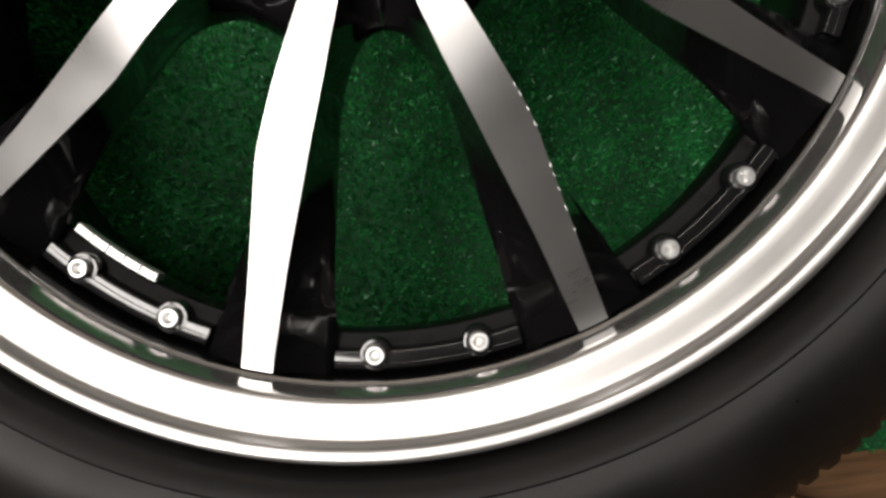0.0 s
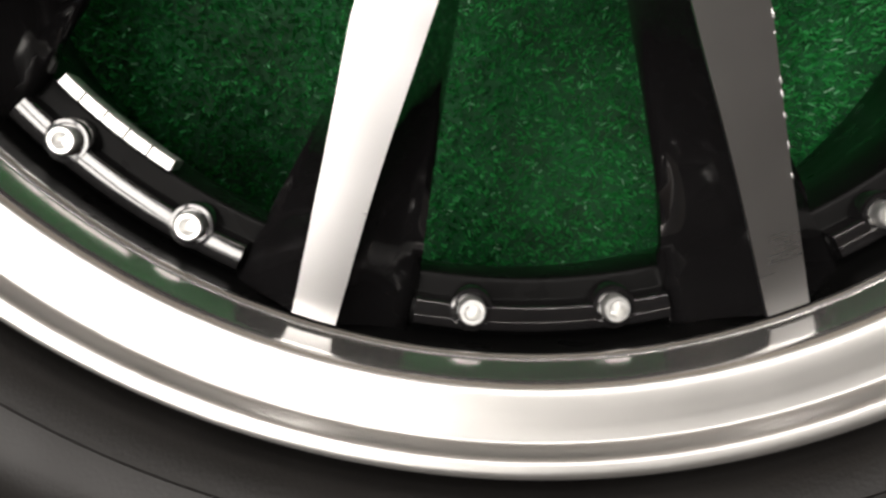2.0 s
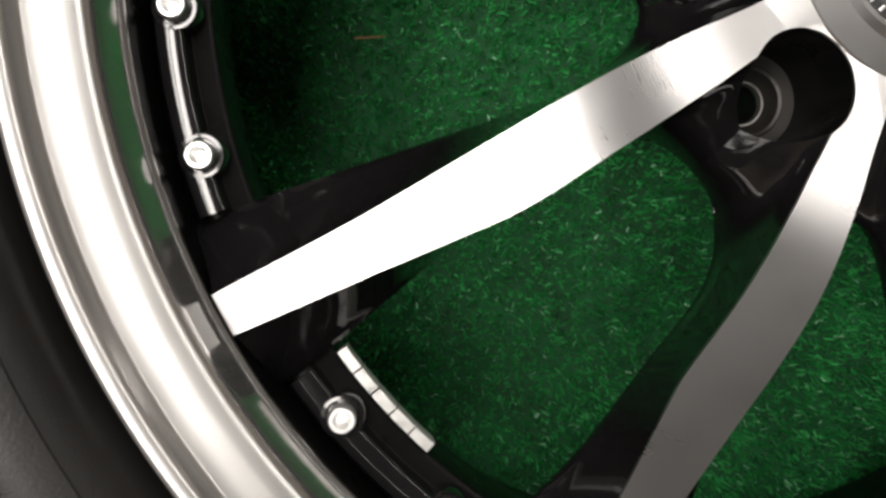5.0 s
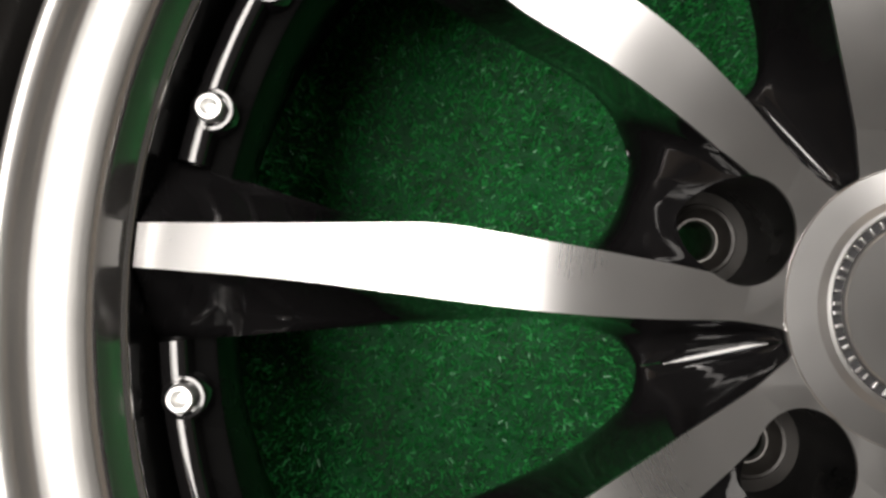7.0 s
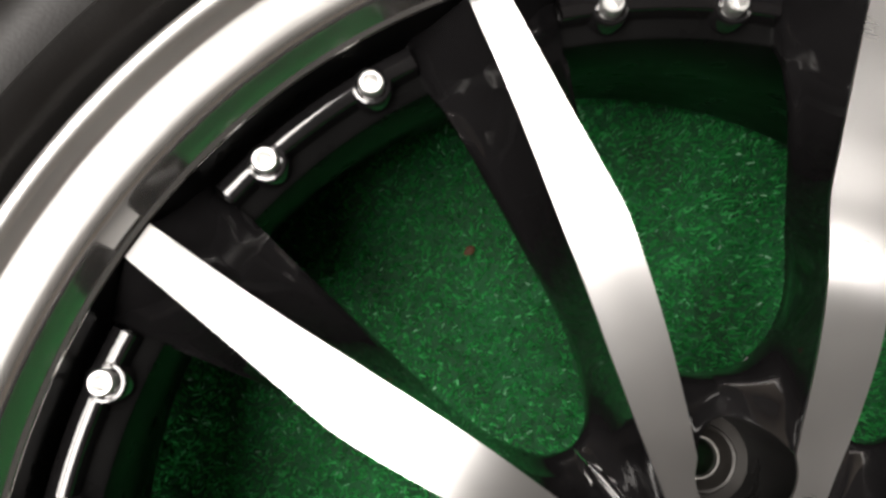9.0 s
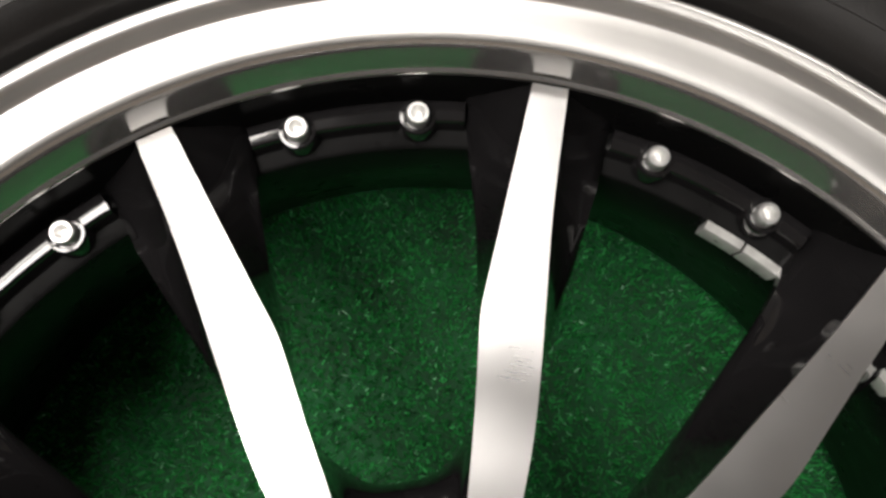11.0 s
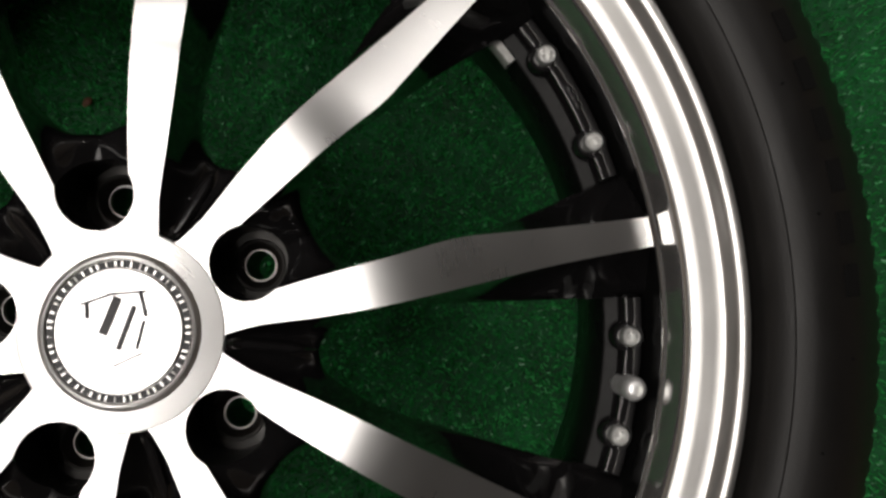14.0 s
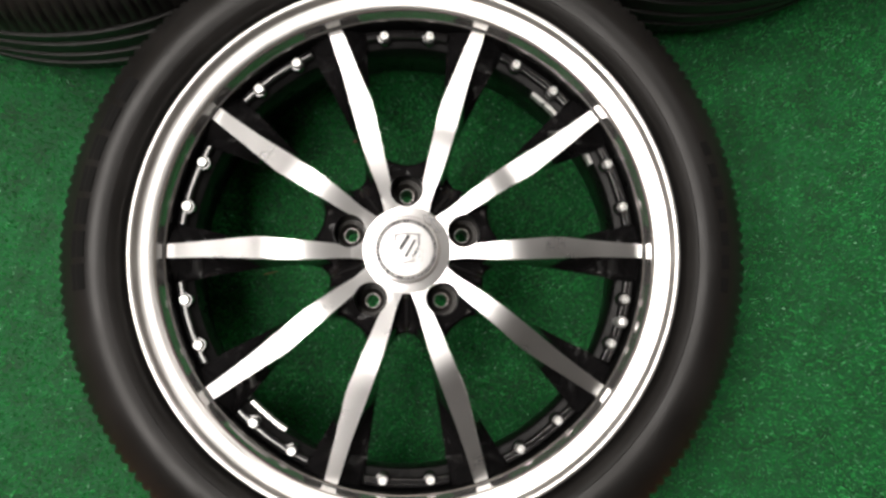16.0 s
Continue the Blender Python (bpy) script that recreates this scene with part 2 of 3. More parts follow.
def spoke_meshes(side):
    """One spoke with its share of the hub, in the lug hole's frame (side 1), or its mirror image (side -1)."""
    NS = 40
    lug = turn2(along(rounded(LUG_EDGE), NS), 18)
    # the edge of the lug hole, from its inmost point round to the spoke, and from there to its outmost point
    a_join = math.atan2(lug[0][1], lug[0][0] - LUG_R)
    arc_in = np.array([(LUG_R + LUG_HOLE * math.cos(a), LUG_HOLE * math.sin(a)) for a in np.linspace(math.pi, a_join, 15)])
    arc_out = np.array([(LUG_R + LUG_HOLE * math.cos(a), LUG_HOLE * math.sin(a)) for a in np.linspace(0, a_join, 9)])
    grv_out = turn2(along(rounded(GROOVE_EDGE), NS), 18)
    tip = turn2(rounded([(0.0410, 0.0), (0.0414, -0.0022), (0.0432, -0.0044), (0.0480, -0.0066)], 4), 36)
    grv_in = along(list(map(tuple, tip)) + [tuple(grv_out[0])], 15)
    neck = 8  # where the spoke leaves the hub, along the arc

    def lift(p, z=None):
        r = np.hypot(p[:, 0], p[:, 1])
        return np.c_[p, face_z(r) if z is None else z]

    # the machined face: hub wedge, then the spoke
    outer = np.r_[arc_in[:neck], [arc_in[neck]], [grv_in[-1]], grv_in[::-1][1:]]
    m = len(outer)
    inner = np.array([(0.0385 * math.cos(t), 0.0385 * math.sin(t)) for t in np.linspace(0, radians(36), m)])
    verts, faces = [], []

    def strip(cols):
        base, k = len(verts), len(cols)
        for c in cols:
            verts.extend(c)
        n = len(cols[0])
        for i in range(n - 1):
            for j in range(k - 1):
                faces.append((base + j * n + i, base + j * n + i + 1, base + (j + 1) * n + i + 1, base + (j + 1) * n + i))

    strip([lift(inner), lift(outer)])
    edge_a = np.r_[arc_in[neck:-1], lug]
    edge_b = along(grv_out, len(edge_a))
    grv_out = edge_b
    cols = []
    for f in np.linspace(0, 1, 5):
        cols.append(lift(edge_a * (1 - f) + edge_b * f))
    strip(cols)
    # thin bright chamfer round the face
    for e in (np.r_[arc_in[:-1], lug], np.r_[grv_in[:-1], grv_out]):
        low = lift(e)
        low[:, 2] -= 0.0014
        strip([lift(e), low])
    fv, ff = list(map(tuple, verts)), list(faces)

    # the painted body
    verts, faces = [], []

    def strip2(cols):
        base, k = len(verts), len(cols)
        for c in cols:
            verts.extend(c)
        n = len(cols[0])
        for i in range(n - 1):
            for j in range(k - 1):
                faces.append((base + j * n + i, base + j * n + i + 1, base + (j + 1) * n + i + 1, base + (j + 1) * n + i))

    def flank(up, low, belly, shape):
        cols = []
        for s, d, e in shape:
            p = up[:, :2] * (1 - s) + low[:, :2] * s
            dd = np.full(len(up), d)
            dd[:belly] = d + (e - d) * (1 - np.linspace(0.0, 1.0, belly) ** 2)
            z = up[:, 2] * (1 - dd) + low[:, 2] * dd
            c = np.c_[p, z]
            for _ in range(8 if 0 < s < 1 else 0):
                c[1:-1] = (c[:-2] + 2 * c[1:-1] + c[2:]) / 4
            cols.append(c)
        cols.append(np.c_[low[:, :2], low[:, 2] - 0.004])
        strip2(cols)

    foot = 0.1770
    apron = ((0, 0, 0), (0.10, 0.12, 0.02), (0.40, 0.42, 0.05), (0.70, 0.74, 0.08), (0.90, 0.93, 0.42), (1, 1, 1))
    valley = ((0, 0, 0), (0.08, 0.14, 0.30), (0.20, 0.30, 0.58), (0.38, 0.50, 0.79), (0.58, 0.70, 0.91), (0.80, 0.88, 0.98), (1, 1, 1))
    # lug side
    up_edge = lift(lug)
    up_edge[:, 2] -= 0.0012
    up_arc = np.c_[arc_out[:-1], np.linspace(0.2030, up_edge[0, 2], 9)[:-1] ** 1.0]
    up = np.r_[up_arc, up_edge]
    win = np.array(rounded([(x, y) for x, y in LUG_WINDOW] + [(0.223, 0.0424), (0.2342, 0.0444)], 3))
    wl = along(win, 160)
    wx = turn2(wl, -18)[:, 0]
    lo_edge = np.array([wl[np.argmin(abs(wx - x))] if x > 0.105 else (0, 0) for x in turn2(lug, -18)[:, 0]])
    first = int(np.argmax(turn2(lug, -18)[:, 0] > 0.105))
    stop = int(np.argmin(abs(wx - turn2(lug, -18)[first, 0])))
    lead = along(wl[:stop + 1], 8 + first + 1)[:-1]
    low = np.r_[lead, lo_edge[first:]]
    rr = np.hypot(low[:, 0], low[:, 1])
    low = np.c_[low, np.interp(rr, [0.0, 0.10, 0.185, 0.205, 0.214, 0.218, 0.24], [0.191, 0.189, 0.189, 0.184, 0.1765, foot, foot])]
    flank(up, low, 16, apron)
    lug_low = low
    # groove side
    up_edge = lift(np.r_[grv_in[:-1], grv_out])
    up_edge[:, 2] -= 0.0012
    win = turn2(np.array(rounded([(x, -y) for x, y in GROOVE_WINDOW] + [(0.223, -0.0432), (0.2342, -0.0452)], 3)), 36)
    wl = along(win, 160)
    wx = turn2(wl, -18)[:, 0]
    ux = turn2(up_edge[:, :2], -18)[:, 0]
    first = int(np.argmax(ux > 0.100))
    stop = int(np.argmin(abs(wx - ux[first])))
    axis = turn2(np.array([(x, -0.0002) for x in np.linspace(0.0425, 0.0785, 24)]), 36)
    k0 = int(np.argmax(np.hypot(up_edge[:, 0], up_edge[:, 1]) > 0.066))
    lead = np.r_[along(axis, k0), along(wl[:stop + 1], first - k0 + 1)[:-1]]
    low = np.r_[lead, np.array([wl[np.argmin(abs(wx - x))] for x in ux[first:]])]
    rr = np.hypot(low[:, 0], low[:, 1])
    low = np.c_[low, np.interp(rr, [0.0, 0.0425, 0.048, 0.060, 0.072, 0.080, 0.10, 0.185, 0.205, 0.214, 0.218, 0.24], [0.213, 0.213, 0.207, 0.201, 0.197, 0.191, 0.189, 0.189, 0.184, 0.1765, foot, foot])]
    flank(up_edge, low, k0 + 10, valley)
    # outer end, and the back
    n = 40
    la = along(lug_low[np.hypot(lug_low[:, 0], lug_low[:, 1]) > 0.093] - (0, 0, 0.004), n)
    lb = along(low[np.hypot(low[:, 0], low[:, 1]) > 0.0795] - (0, 0, 0.004), n)
    strip2([la, la * (0.7, 0.7, 1) + lb * (0.3, 0.3, 0) - (0, 0, 0.004), la * (0.3, 0.3, 1) + lb * (0.7, 0.7, 0) - (0, 0, 0.004), lb])
    # wall of the lug hole
    full = np.r_[arc_in, arc_out[::-1][1:]]
    top = np.r_[lift(arc_in)[:, 2] - 0.0012, up_arc[::-1][:, 2]]
    bv, bf = list(map(tuple, verts)), list(faces)
    verts, faces = [], []
    strip2([np.c_[full, top], np.c_[full, np.full(len(full), 0.1640)]])
    wv, wf = list(map(tuple, verts)), list(faces)
    if side < 0:
        fv = [(x, -y, z) for x, y, z in fv]
        bv = [(x, -y, z) for x, y, z in bv]
        wv = [(x, -y, z) for x, y, z in wv]
    return mesh_of("spoke", bv, bf, BLACK, True, 55), mesh_of("spoke_face", fv, ff, FACE), mesh_of("pocket_wall", wv, wf, BARREL)


# ---- the room ----
def slab(name, sx, sy, sz, x, y, z, material, kind="structure", label="", category=""):
    bm = box_bm(0, 0, 0, sx, sy, sz)
    ob = part(name, bm, material, None, label, smooth=False)
    ob.location = (x, y, z)
    return tagged(ob, label, category, "", kind)


ROOM, CEIL = 3.2, 2.5
slab("floor", 2 * ROOM, 2 * ROOM, 0.1, 0, 0, -0.062, FLOORWOOD, label="brown wood-look floor at the turf's edge", category="floor")
# Unseen ceiling and walls, added to close the room and tone the metal's reflections.
slab("ceiling", 2 * ROOM + 0.2, 2 * ROOM + 0.2, 0.1, 0, 0, CEIL + 0.05, CEILPAINT, label="unseen plain dark grey ceiling, added for the metal's reflections", category="ceiling")
slab("wall_north", 2 * ROOM, 0.1, CEIL + 0.02, 0, ROOM + 0.05, CEIL / 2 - 0.01, WALLPAINT, label="unseen plain beige wall, added for the metal's reflections", category="wall")
slab("wall_south", 2 * ROOM, 0.1, CEIL + 0.02, 0, -ROOM - 0.05, CEIL / 2 - 0.01, WALLPAINT, label="unseen plain beige wall, added for the metal's reflections", category="wall")
slab("wall_east", 0.1, 2 * ROOM, CEIL + 0.02, ROOM + 0.05, 0, CEIL / 2 - 0.01, WALLPAINT, label="unseen plain beige wall, added for the metal's reflections", category="wall")
slab("wall_west", 0.1, 2 * ROOM, CEIL + 0.02, -ROOM - 0.05, 0, CEIL / 2 - 0.01, WALLPAINT, label="unseen plain beige wall, added for the metal's reflections", category="wall")


def ceiling_lamp(x, y, turn, length=1.9):
    root = tagged(new("ceiling_light"), "lit white fluorescent batten hung from the ceiling", "ceiling light", "ceiling lights")
    root.matrix_basis = pose(x, y, CEIL, 0, 0, turn)
    part("diffuser", box_bm(0, 0, -0.16, 0.46, length, 0.06, 0.012), LIT, root, "glowing white diffuser")
    tube = bpy.data.lights.new("tube_light", "AREA")
    tube.shape, tube.size, tube.size_y = "RECTANGLE", 0.44, length - 0.02
    tube.color = (1.0, 0.94, 0.888)
    tube.energy = LAMP_POWER * math.pi * tube.size * tube.size_y
    tube_ob = new("tube_light", tube)
    tube_ob.parent = root
    tube_ob.location = (0, 0, -0.193)
    # unseen plate added above the diffuser, blocking its light from the ceiling
    part("housing", box_bm(0, 0, -0.117, 0.50, length + 0.04, 0.026, 0.006), SATIN, root, "unseen white metal housing, added to keep light off the ceiling")
    for y in (-0.4 * length, 0.4 * length):
        bm = bmesh.new()
        bmesh.ops.create_cone(bm, cap_ends=True, segments=8, radius1=0.006, radius2=0.006, depth=0.106, matrix=Matrix.Translation((0, y, -0.053)))
        part("hanger", bm, STEEL, root)
    return root


for lx, ly, turn, length in ((-1.05, -0.20, 0, 2.0), (-0.50, 0.30, 0, 1.6), (-0.10, 1.78, 90, 1.5), (1.35, 1.20, 0, 0.5)):
    ceiling_lamp(lx, ly, turn, length)


# ---- turf ----
MAT_SOUTH = -0.345


def turf():
    bm = bmesh.new()
    bmesh.ops.create_grid(bm, x_segments=24, y_segments=24, size=1.0, matrix=Matrix.Translation((0, MAT_SOUTH + 1.05, 0)) @ Matrix.Diagonal((1.3, 1.05, 1, 1)))
    low = bmesh.ops.extrude_face_region(bm, geom=bm.faces[:])
    for v in (g for g in low["geom"] if isinstance(g, bmesh.types.BMVert)):
        v.co.z = -0.011
    ob = part("ground", bm, TURFBASE, None, smooth=False)
    tagged(ob, "green artificial turf mat laid on the floor", "turf", "", "structure")
    rng = np.random.default_rng(4)
    px, py = [], []
    for x0, x1, y0, y1, step in ((-0.27, 0.27, -0.27, 0.27, 0.00165), (0.27, 0.80, MAT_SOUTH, 0.62, 0.0024), (-0.80, -0.27, MAT_SOUTH, 0.62, 0.0024), (-0.27, 0.27, 0.27, 0.62, 0.0030)):
        gx, gy = np.meshgrid(np.arange(x0, x1, step), np.arange(y0, y1, step))
        px.append(gx.ravel() + rng.normal(0, step * 0.5, gx.size))
        py.append(gy.ravel() + rng.normal(0, step * 0.5, gx.size))
    px, py = np.concatenate(px), np.concatenate(py)
    n = px.size
    h, w = rng.uniform(0.0030, 0.0062, n), rng.uniform(0.0003, 0.0008, n)
    # the pile leans in small tufts, all fibres of a tuft roughly one way
    tuft_way, tuft_tall = rng.uniform(0, 2 * np.pi, (400, 400)), rng.uniform(0.72, 1.28, (400, 400))
    cx, cy = (px / 0.0048).astype(int) % 400, (py / 0.0036).astype(int) % 400
    h *= tuft_tall[cx, cy]
    a, lean, la = rng.uniform(0, 2 * np.pi, n), rng.uniform(0.0006, 0.0034, n), tuft_way[cx, cy] + rng.normal(0, 0.8, n)
    dx, dy = np.cos(a) * w, np.sin(a) * w
    tx, ty = np.cos(la) * lean, np.sin(la) * lean
    co = np.empty((n, 4, 3), np.float32)
    z0 = np.zeros(n)
    co[:, 0] = np.stack([px - dx, py - dy, z0], 1)
    co[:, 1] = np.stack([px + dx, py + dy, z0], 1)
    co[:, 2] = np.stack([px + dx * 0.7 + tx, py + dy * 0.7 + ty, h], 1)
    co[:, 3] = np.stack([px - dx * 0.7 + tx, py - dy * 0.7 + ty, h], 1)
    me = bpy.data.meshes.new("turf_fibres")
    me.vertices.add(n * 4)
    me.loops.add(n * 4)
    me.polygons.add(n)
    me.vertices.foreach_set("co", co.ravel())
    me.loops.foreach_set("vertex_index", np.arange(n * 4, dtype=np.int32))
    me.polygons.foreach_set("loop_start", np.arange(n, dtype=np.int32) * 4)
    me.polygons.foreach_set("loop_total", np.full(n, 4, np.int32))
    me.update()
    me.materials.append(TURF)
    tagged(put("turf_fibres", me), "short glossy green plastic turf fibres", "turf", "", "stuff")


turf()


# ---- tyre ----
def tyre_profile():
    top = [(0.2560, 0.2080), (0.2625, 0.2150), (0.2655, 0.2160), (0.2672, 0.2200), (0.2690, 0.2268), (0.2725, 0.2325), (0.2775, 0.2362), (0.2790, 0.2372), (0.2800, 0.2366), (0.2860, 0.2392), (0.2930, 0.2400), (0.3000, 0.2385), (0.3080, 0.2345), (0.3160, 0.2275), (0.3255, 0.2190)]
    return top


def tyre_mesh():
    top = tyre_profile()
    low = [(r, 0.231 - z) for r, z in reversed(top)]
    shoulder = [(0.3335, 0.208), (0.3385, 0.197), (0.3410, 0.186)]
    tread = []
    for g in (0.165, 0.137, 0.103, 0.075):
        tread += [(0.3435, g + 0.0055), (0.3365, g + 0.004), (0.3365, g - 0.004), (0.3435, g - 0.0055)]
    prof = top + shoulder + tread + [(r, 0.231 - z) for r, z in reversed(shoulder)] + low
    n, seg = len(prof), 576
    verts, faces = [], []
    for i in range(seg):
        t = 2 * math.pi * i / seg
        cut = (0.0042, 0.0030, 0.0036)[i // 3 % 3] if i % 3 == 0 else 0.0
        for r, z in prof:
            q = r - cut if r > 0.3310 and abs(z - 0.1155) > 0.06 else r
            verts.append((q * math.cos(t), q * math.sin(t), z))
    for i in range(seg):
        j = (i + 1) % seg
        for k in range(n - 1):
            faces.append((i * n + k, j * n + k, j * n + k + 1, i * n + k + 1))
    return mesh_of("tyre", verts, faces, RUBBER)


TYRE = tyre_mesh()


def side_z(r):
    p = tyre_profile()
    return float(np.interp(r, [q[0] for q in p], [q[1] for q in p]))


def arc_block(r0, r1, a0, a1, h, seg=6):
    """A raised bar on the tyre's shoulder, bent round the axis."""
    verts, faces = [], []
    for i in range(seg + 1):
        t = radians(a0 + (a1 - a0) * i / seg)
        for r, dz in ((r0, -0.0005), (r0 + 0.0006, h), (r1 - 0.0006, h), (r1, -0.0005)):
            verts.append((r * math.cos(t), r * math.sin(t), side_z(r) + dz))
    for i in range(seg):
        for k in range(3):
            faces.append((i * 4 + k, i * 4 + k + 1, i * 4 + k + 5, i * 4 + k + 4))
    faces += [(0, 1, 2, 3), tuple(seg * 4 + k for k in range(4))]
    return verts, faces


def lettering(parent, start, count, size, gap, r0, r1):
    for i in range(count):
        a = start + i * (size + gap)
        v, f = arc_block(r0, r1, a, a + size, 0.0012)
        put("lettering_bar", mesh_of("lettering_bar", v, f, LETTER), parent)


# ---- the wheel ----
WHEEL_UP = 0.012
LIP_PROFILE = [(0.2351, 0.1990), (0.2345, 0.2008), (0.2347, 0.2024), (0.2353, 0.2029), (0.2361, 0.2034), (0.2367, 0.2064), (0.2384, 0.2150), (0.2394, 0.2176), (0.2412, 0.2192), (0.2432, 0.2202), (0.2470, 0.2210), (0.2510, 0.2218), (0.2548, 0.2226), (0.2558, 0.2231), (0.2566, 0.2246), (0.2577, 0.2276), (0.2585, 0.2288), (0.2596, 0.2295), (0.2612, 0.2300), (0.2626, 0.2301), (0.2636, 0.2295), (0.2641, 0.2282), (0.2640, 0.2200), (0.2600, 0.2100)]
BARREL_PROFILE = [(0.2600, 0.2100), (0.2420, 0.2040), (0.2360, 0.2012), (0.2349, 0.2005), (0.2348, 0.1780), (0.2340, 0.1735), (0.2325, 0.1750), (0.2305, 0.1762), (0.2248, 0.1762), (0.2238, 0.1755), (0.2228, 0.1738), (0.2218, 0.1732), (0.2166, 0.1728), (0.2152, 0.1718), (0.2145, 0.1690), (0.2138, 0.1500), (0.2160, 0.1300), (0.2260, 0.0900), (0.2340, 0.0400), (0.2370, 0.0250), (0.2470, 0.0180), (0.2600, 0.0120), (0.2620, 0.0180), (0.2500, 0.0300), (0.2440, 0.0900), (0.2400, 0.1600), (0.2500, 0.2000)]


def bolt_mesh():
    bm = bmesh.new()
    prof = [(0.0, 0.0034), (0.0016, 0.0033), (0.0020, 0.0037), (0.0024, 0.0070), (0.0029, 0.0077), (0.0040, 0.0077), (0.0045, 0.0072), (0.0047, 0.0060), (0.0047, -0.002)]
    me = revolve("rim_screw", prof, 24, STEEL)
    return me


def boss_mesh():
    """The raised seat that carries two screws and the rib between them, about the pocket's axis."""
    verts, faces = [], []
    prof = [(-0.0049, -0.004), (-0.0045, 0.0018), (-0.0042, 0.0034), (-0.0039, 0.0040), (-0.0033, 0.0043), (0.0, 0.00435), (0.0033, 0.0043), (0.0039, 0.0040), (0.0042, 0.0034), (0.0045, 0.0018), (0.0049, -0.004)]
    seg = 40
    for i in range(seg + 1):
        a = -10.6 + 21.2 * i / seg
        t = radians(a)
        for dr, dz in prof:
            r = 0.2274 + dr
            verts.append((r * math.cos(t), r * math.sin(t), 0.1778 + dz))
    k = len(prof)
    for i in range(seg):
        for j in range(k - 1):
            faces.append((i * k + j, i * k + j + 1, (i + 1) * k + j + 1, (i + 1) * k + j))
    faces += [tuple(range(k)), tuple(seg * k + j for j in range(k))]
    for s in (-1, 1):
        c = (0.225 * math.cos(radians(5.96)), s * 0.225 * math.sin(radians(5.96)))
        ring = [(0.0054, 0.0030), (0.0055, 0.0041), (0.0058, 0.0046), (0.0069, 0.0045), (0.0074, 0.0038), (0.0078, 0.0012), (0.0081, -0.004)]
        base = len(verts)
        for i in range(28):
            t = 2 * math.pi * i / 28
            for r, dz in [(0.0, 0.0030)] + ring:
                verts.append((c[0] + r * math.cos(t), c[1] + r * math.sin(t), 0.1778 + dz))
        m = len(ring) + 1
        for i in range(28):
            j = (i + 1) % 28
            for q in range(m - 1):
                faces.append((base + i * m + q, base + j * m + q, base + j * m + q + 1, base + i * m + q + 1))
    return mesh_of("screw_seat", verts, faces, SHINE)


# Convex stand-in for the groove's hollow rounded floor, shaped to catch a highlight.
def groove_glint_bar_mesh():
    verts, faces, n, seg = [], [], 12, 11
    for i in range(n + 1):
        f = i / n
        r, z = 0.0455 + 0.0290 * f, 0.2090 - 0.0120 * f
        w = 0.0024 * min(1.0, 0.35 + 4 * f, 0.35 + 4 * (1 - f))
        for k in range(seg):
            a = math.pi * k / (seg - 1)
            verts.append((r, w * math.cos(a), z + 0.0018 * math.sin(a) - 0.0002))
    for i in range(n):
        for k in range(seg - 1):
            faces.append((i * seg + k, i * seg + k + 1, (i + 1) * seg + k + 1, (i + 1) * seg + k))
    faces += [tuple(range(seg)), tuple(n * seg + k for k in range(seg))]
    return mesh_of("groove_glint_bar", verts, faces, SHINE)


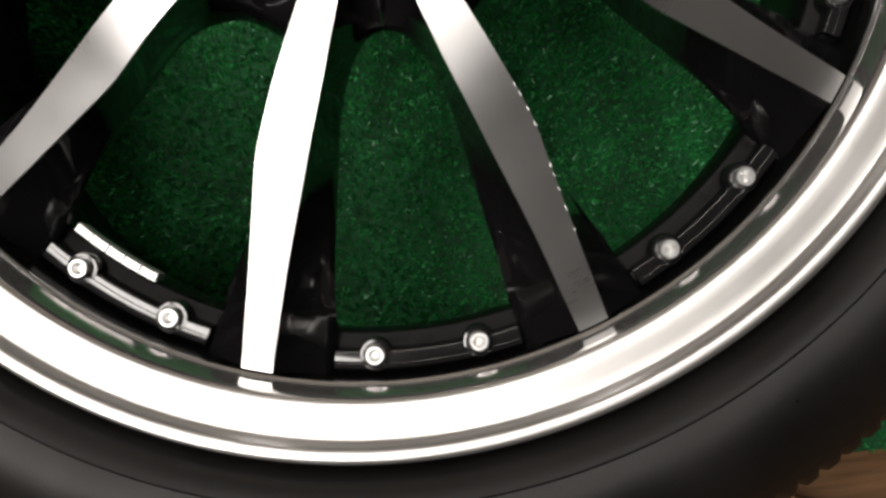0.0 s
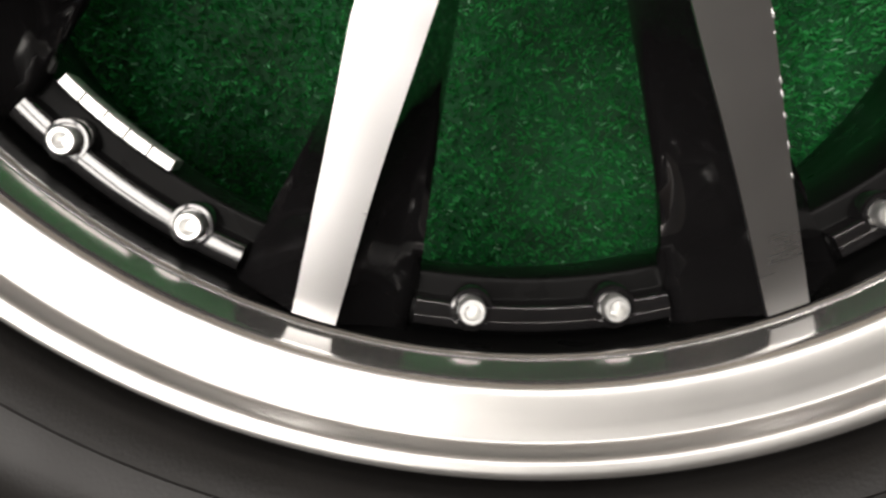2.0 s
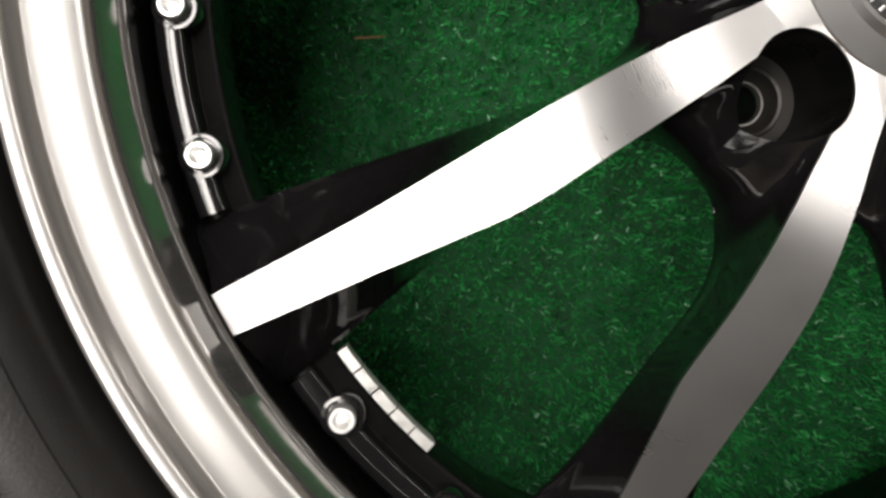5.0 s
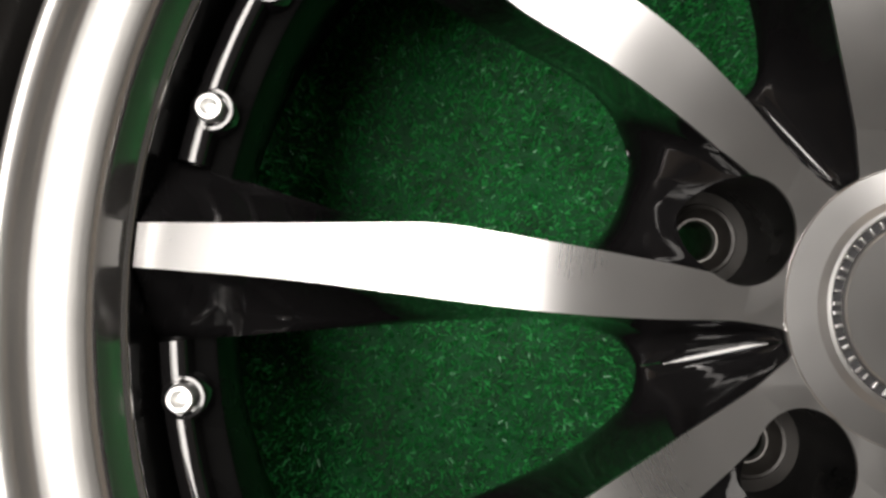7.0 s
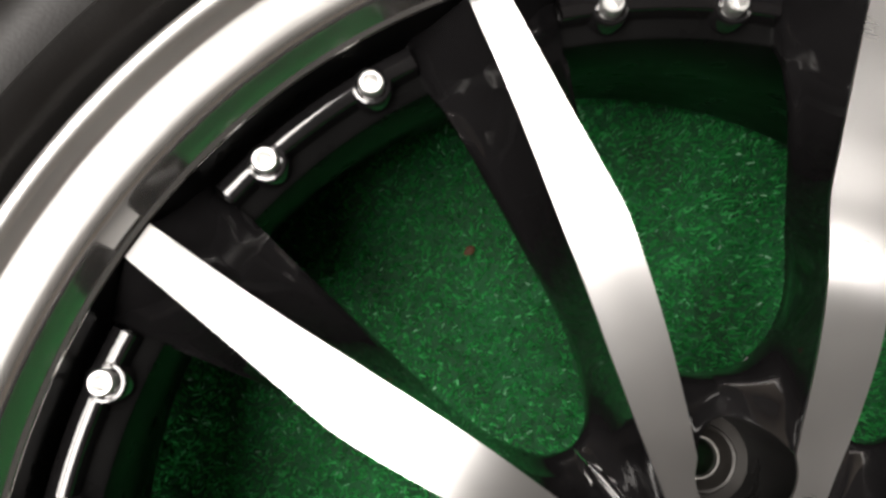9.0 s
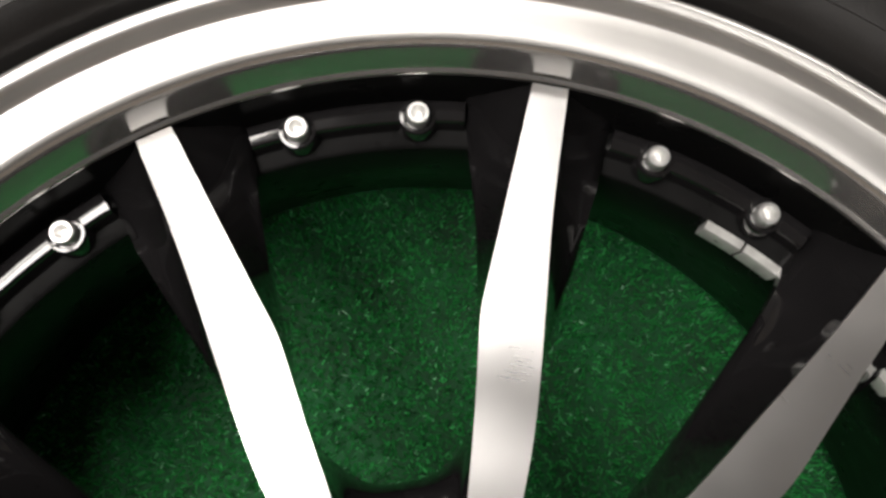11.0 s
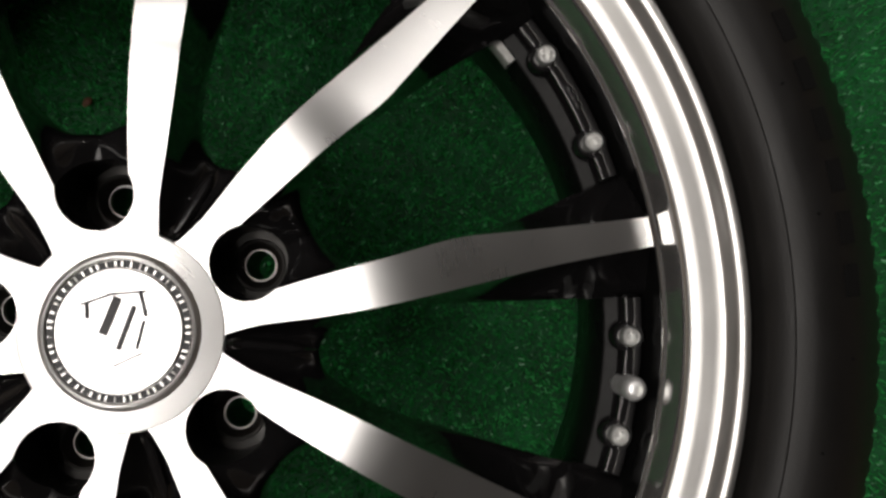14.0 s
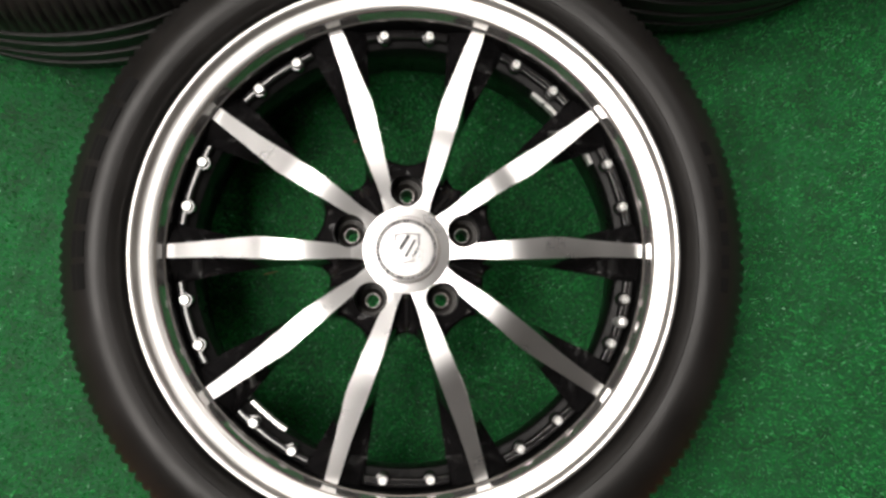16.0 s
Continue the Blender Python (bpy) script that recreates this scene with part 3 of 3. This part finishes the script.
def full_wheel():
    root = tagged(new("car_wheel"), "ten-spoke black and silver alloy wheel lying face up on turf", "wheel", "wheels on the turf")
    root.location = (0, 0, WHEEL_UP)
    ty = put("tyre", TYRE, root, None, "worn dark grey-black rubber tyre")
    lettering(ty, 148, 7, 4.6, 1.2, 0.2990, 0.3140)
    lettering(ty, -8, 7, 2.6, 1.6, 0.3010, 0.3100)
    rng = random.Random(7)
    for i in range(34):
        a, r = i * 360 / 34 + rng.uniform(-3, 3), rng.choice((0.2925, 0.3040, 0.3110))
        bm = bmesh.new()
        bmesh.ops.create_cone(bm, cap_ends=True, segments=6, radius1=0.0007, radius2=0.0005, depth=0.0022, matrix=Matrix.Translation((r * math.cos(radians(a)), r * math.sin(radians(a)), side_z(r) + 0.0004)))
        part("vent_nub", bm, LETTER, ty)
    put("rim_lip", revolve("rim_lip", LIP_PROFILE, 256, LIP), root, None, "polished stepped aluminium rim lip with scuffed edge")
    put("barrel", revolve("barrel", BARREL_PROFILE, 192, BARREL, closed=True), root, None, "black painted barrel")
    meshes = {s: spoke_meshes(s) for s in (1, -1)}
    seat = revolve("lug_seat", [(0.0164, 0.1905), (0.0161, 0.1820), (0.0122, 0.1817), (0.0116, 0.1825), (0.0106, 0.1821), (0.0078, 0.1771), (0.0074, 0.1769), (0.0074, 0.1290)], 40, SEAT)
    bore = revolve("bore_edge", [(0.0076, 0.1769), (0.0075, 0.1776), (0.0069, 0.1776), (0.0067, 0.1769), (0.0067, 0.1745), (0.0073, 0.1745)], 40, BORE, closed=True)
    for i in range(5):
        phi = 18 + 72 * i
        for s in (1, -1):
            ob = put("spoke", meshes[s][0], root, pose(0, 0, 0, 0, 0, phi), "gloss black spoke with flared flanks")
            put("spoke_face", meshes[s][1], ob, None, "machined silver face")
            put("pocket_wall", meshes[s][2], ob)
        c = turn2(np.array([LUG_R, 0.0]), phi)
        so = put("lug_seat", seat, root, pose(c[0], c[1], 0, 0, 0, 0), "worn conical lug seat")
        put("bore_edge", bore, so, None, "bare metal edge of the bore")
    # added convex bar in each groove beside the hub, drawing its floor's highlight line
    rib = groove_glint_bar_mesh()
    for i in range(5):
        put("groove_glint_bar", rib, root, pose(0, 0, 0, 0, 0, 54 + 72 * i), "glossy black rounded bar added to catch the groove's highlight")
    boss, bolt = boss_mesh(), bolt_mesh()
    for i in range(10):
        phi = 18 + 36 * i
        seat_ob = put("screw_seat", boss, root, pose(0, 0, 0, 0, 0, phi))
        for s in (-1, 1):
            a = phi + s * 5.96
            put("rim_screw", bolt, seat_ob, pose(0.225 * math.cos(radians(s * 5.96)), 0.225 * math.sin(radians(s * 5.96)), 0.1792), "zinc-plated socket head screw")
    hub = revolve("hub", [(0.0, 0.150), (0.0418, 0.150), (0.0418, 0.200), (0.0400, 0.2100), (0.0395, 0.2150), (0.0300, 0.2155), (0.0, 0.2155)], 64, BLACK)
    put("hub", hub, root)
    cap = put("centre_cap", revolve("centre_cap", [(0.0425, 0.2160), (0.0424, 0.2176), (0.0419, 0.2181), (0.0332, 0.2190), (0.0312, 0.2208), (0.0302, 0.2210), (0.0296, 0.2205), (0.0296, 0.2192), (0.0262, 0.2192), (0.0260, 0.2206), (0.0254, 0.2212), (0.0, 0.2214)], 96, FACE, sharp=9), root, None, "brushed silver centre cap with a worn emblem")
    band = put("letter_ring", revolve("letter_ring", [(0.0295, 0.2191), (0.0295, 0.2195), (0.0263, 0.2195), (0.0263, 0.2191)], 96, INK), cap, None, "dark ring behind raised letter bars")
    for i in range(52):
        wide = 0.0006 if i % 4 == 1 else 0.0010
        bm = box_bm(0.0279, 0, 0.2200, 0.0023, wide, 0.0012, 0.0002)
        ob = part("letter_bar", bm, FACE, band, smooth=False)
        ob.matrix_basis = pose(0, 0, 0, 0, 0, i * 360 / 52 + (i % 3) * 0.7)
    strokes = ((-0.0055, 0.0148, 0.0112, 0.0010, 8), (0.0060, 0.0150, 0.0120, 0.0010, -6), (0.0118, 0.0095, 0.0009, 0.0110, 3), (-0.0108, 0.0110, 0.0009, 0.0070, -8), (-0.0020, 0.0070, 0.0026, 0.0165, -32), (0.0035, 0.0010, 0.0014, 0.0190, -30), (0.0085, -0.0030, 0.0008, 0.0120, -24), (0.0020, -0.0120, 0.0095, 0.0008, 14))
    for x, y, w, h, a in strokes:
        bm = box_bm(0, 0, 0.2219, w * 1.3 + 0.0002, h, 0.0006, 0.0001)
        ob = part("emblem_stroke", bm, INK, cap, "dark engraved emblem stroke", smooth=False)
        ob.matrix_basis = pose(x, y, 0, 0, 0, a)
    # tyre valve
    valve = put("valve_cap", revolve("valve_cap", [(0.0, 0.1965), (0.0030, 0.1962), (0.0050, 0.1948), (0.0057, 0.1925), (0.0057, 0.1880), (0.0057, 0.178), (0.0060, 0.170)], 24, SATIN), root, pose(0.2150, -0.0700, 0), "bright silver valve cap")
    # stick-on balance weights on the wall below the ledge
    for phi, a0, n, pitch in ((234, -10.3, 5, 2.42), (54, -10.9, 2, 4.75), (18, 8.1, 1, 4.7)):
        for i in range(n):
            me = revolve("balance_weight", [(0.2108, 0.1640), (0.2104, 0.1735), (0.2110, 0.1745), (0.2146, 0.1745), (0.2146, 0.1635), (0.2114, 0.1635)], 6, LEAD, True, phi + a0 + i * pitch, phi + a0 + (i + 0.93) * pitch)
            put("balance_weight", me, root, None, "grey stick-on balance weight")
    for i, a in enumerate((-1.1, 0.0, 1.1)):
        bm = box_bm(0.2274, 0, 0.1822, 0.0030, 0.0030, 0.0009, 0.0002)
        ob = part("cast_mark", bm, BLACK, root, "raised black casting mark", smooth=False)
        ob.matrix_basis = pose(0, 0, 0, 0, 0, 18 + a)
    # bare chips along one spoke's edge
    rng = random.Random(3)
    for k in range(11):
        r = rng.uniform(0.130, 0.206)
        y = -float(np.interp(r, [e[0] for e in LUG_EDGE], [e[1] for e in LUG_EDGE]))
        bm = box_bm(r, y - 0.0001, float(face_z(r)) - 0.0004, rng.uniform(0.0005, 0.0026), rng.uniform(0.0003, 0.0005), 0.0012, 0.0001)
        part("edge_chip", bm, SATIN, root, "bare bright chip on a spoke's edge").matrix_basis = pose(0, 0, 0, 0, 0, 288)
    return root


full_wheel()


def spare_tyre(x, y, turn):
    root = tagged(new("car_wheel"), "dark tyre of another wheel lying on the turf", "wheel", "wheels on the turf")
    root.matrix_basis = pose(x, y, WHEEL_UP, 0, 0, turn)
    put("tyre", TYRE, root, None, "worn dark grey-black rubber tyre")
    put("rim_lip", revolve("rim_lip", LIP_PROFILE, 96, LIP), root, None, "polished aluminium rim lip")
    put("barrel", revolve("barrel", BARREL_PROFILE, 96, BARREL, closed=True), root, None, "black painted barrel")
    return root


spare_tyre(-0.380, 0.572, 20)
spare_tyre(0.322, 0.625, 75)


# ---- litter on the turf ----
def litter():
    bm = bmesh.new()
    bmesh.ops.create_cone(bm, cap_ends=True, segments=6, radius1=0.0006, radius2=0.0004, depth=0.017, matrix=Matrix.Translation((-0.1665, -0.0075, 0.0085)) @ Matrix.Rotation(radians(13), 4, "Z") @ Matrix.Rotation(radians(90), 4, "Y"))
    tagged(part("dry_stalk", bm, TWIG, None), "short brown dry stalk lying on the turf", "stalk")
    bm = bmesh.new()
    bmesh.ops.create_icosphere(bm, subdivisions=2, radius=1.0, matrix=Matrix.Translation((-0.0638, 0.1567, 0.0062)) @ Matrix.Rotation(0.7, 4, "Z") @ Matrix.Diagonal((0.0038, 0.0026, 0.0014, 1)))
    for v in bm.verts:
        v.co += Vector((noise.noise(v.co * 400), noise.noise(v.co * 400 + Vector((9, 0, 0))), 0)) * 0.0009
    tagged(part("leaf_scrap", bm, LEAF, None), "small reddish brown leaf scrap on the turf", "leaf")


litter()


# ---- wooden slats beyond the turf ----
def slat_deck():
    root = tagged(new("wooden_deck"), "brown wooden slats on the floor beside the turf", "wooden deck")
    root.matrix_basis = pose(0.20, MAT_SOUTH - 0.004, -0.012, 0, 0, -24)
    for i in range(14):
        bm = box_bm(0.24, -0.016 - i * 0.0165, 0.008, 0.52, 0.0140, 0.0155, 0.0025)
        part("slat", bm, FLOORWOOD, root)
    return root


slat_deck()
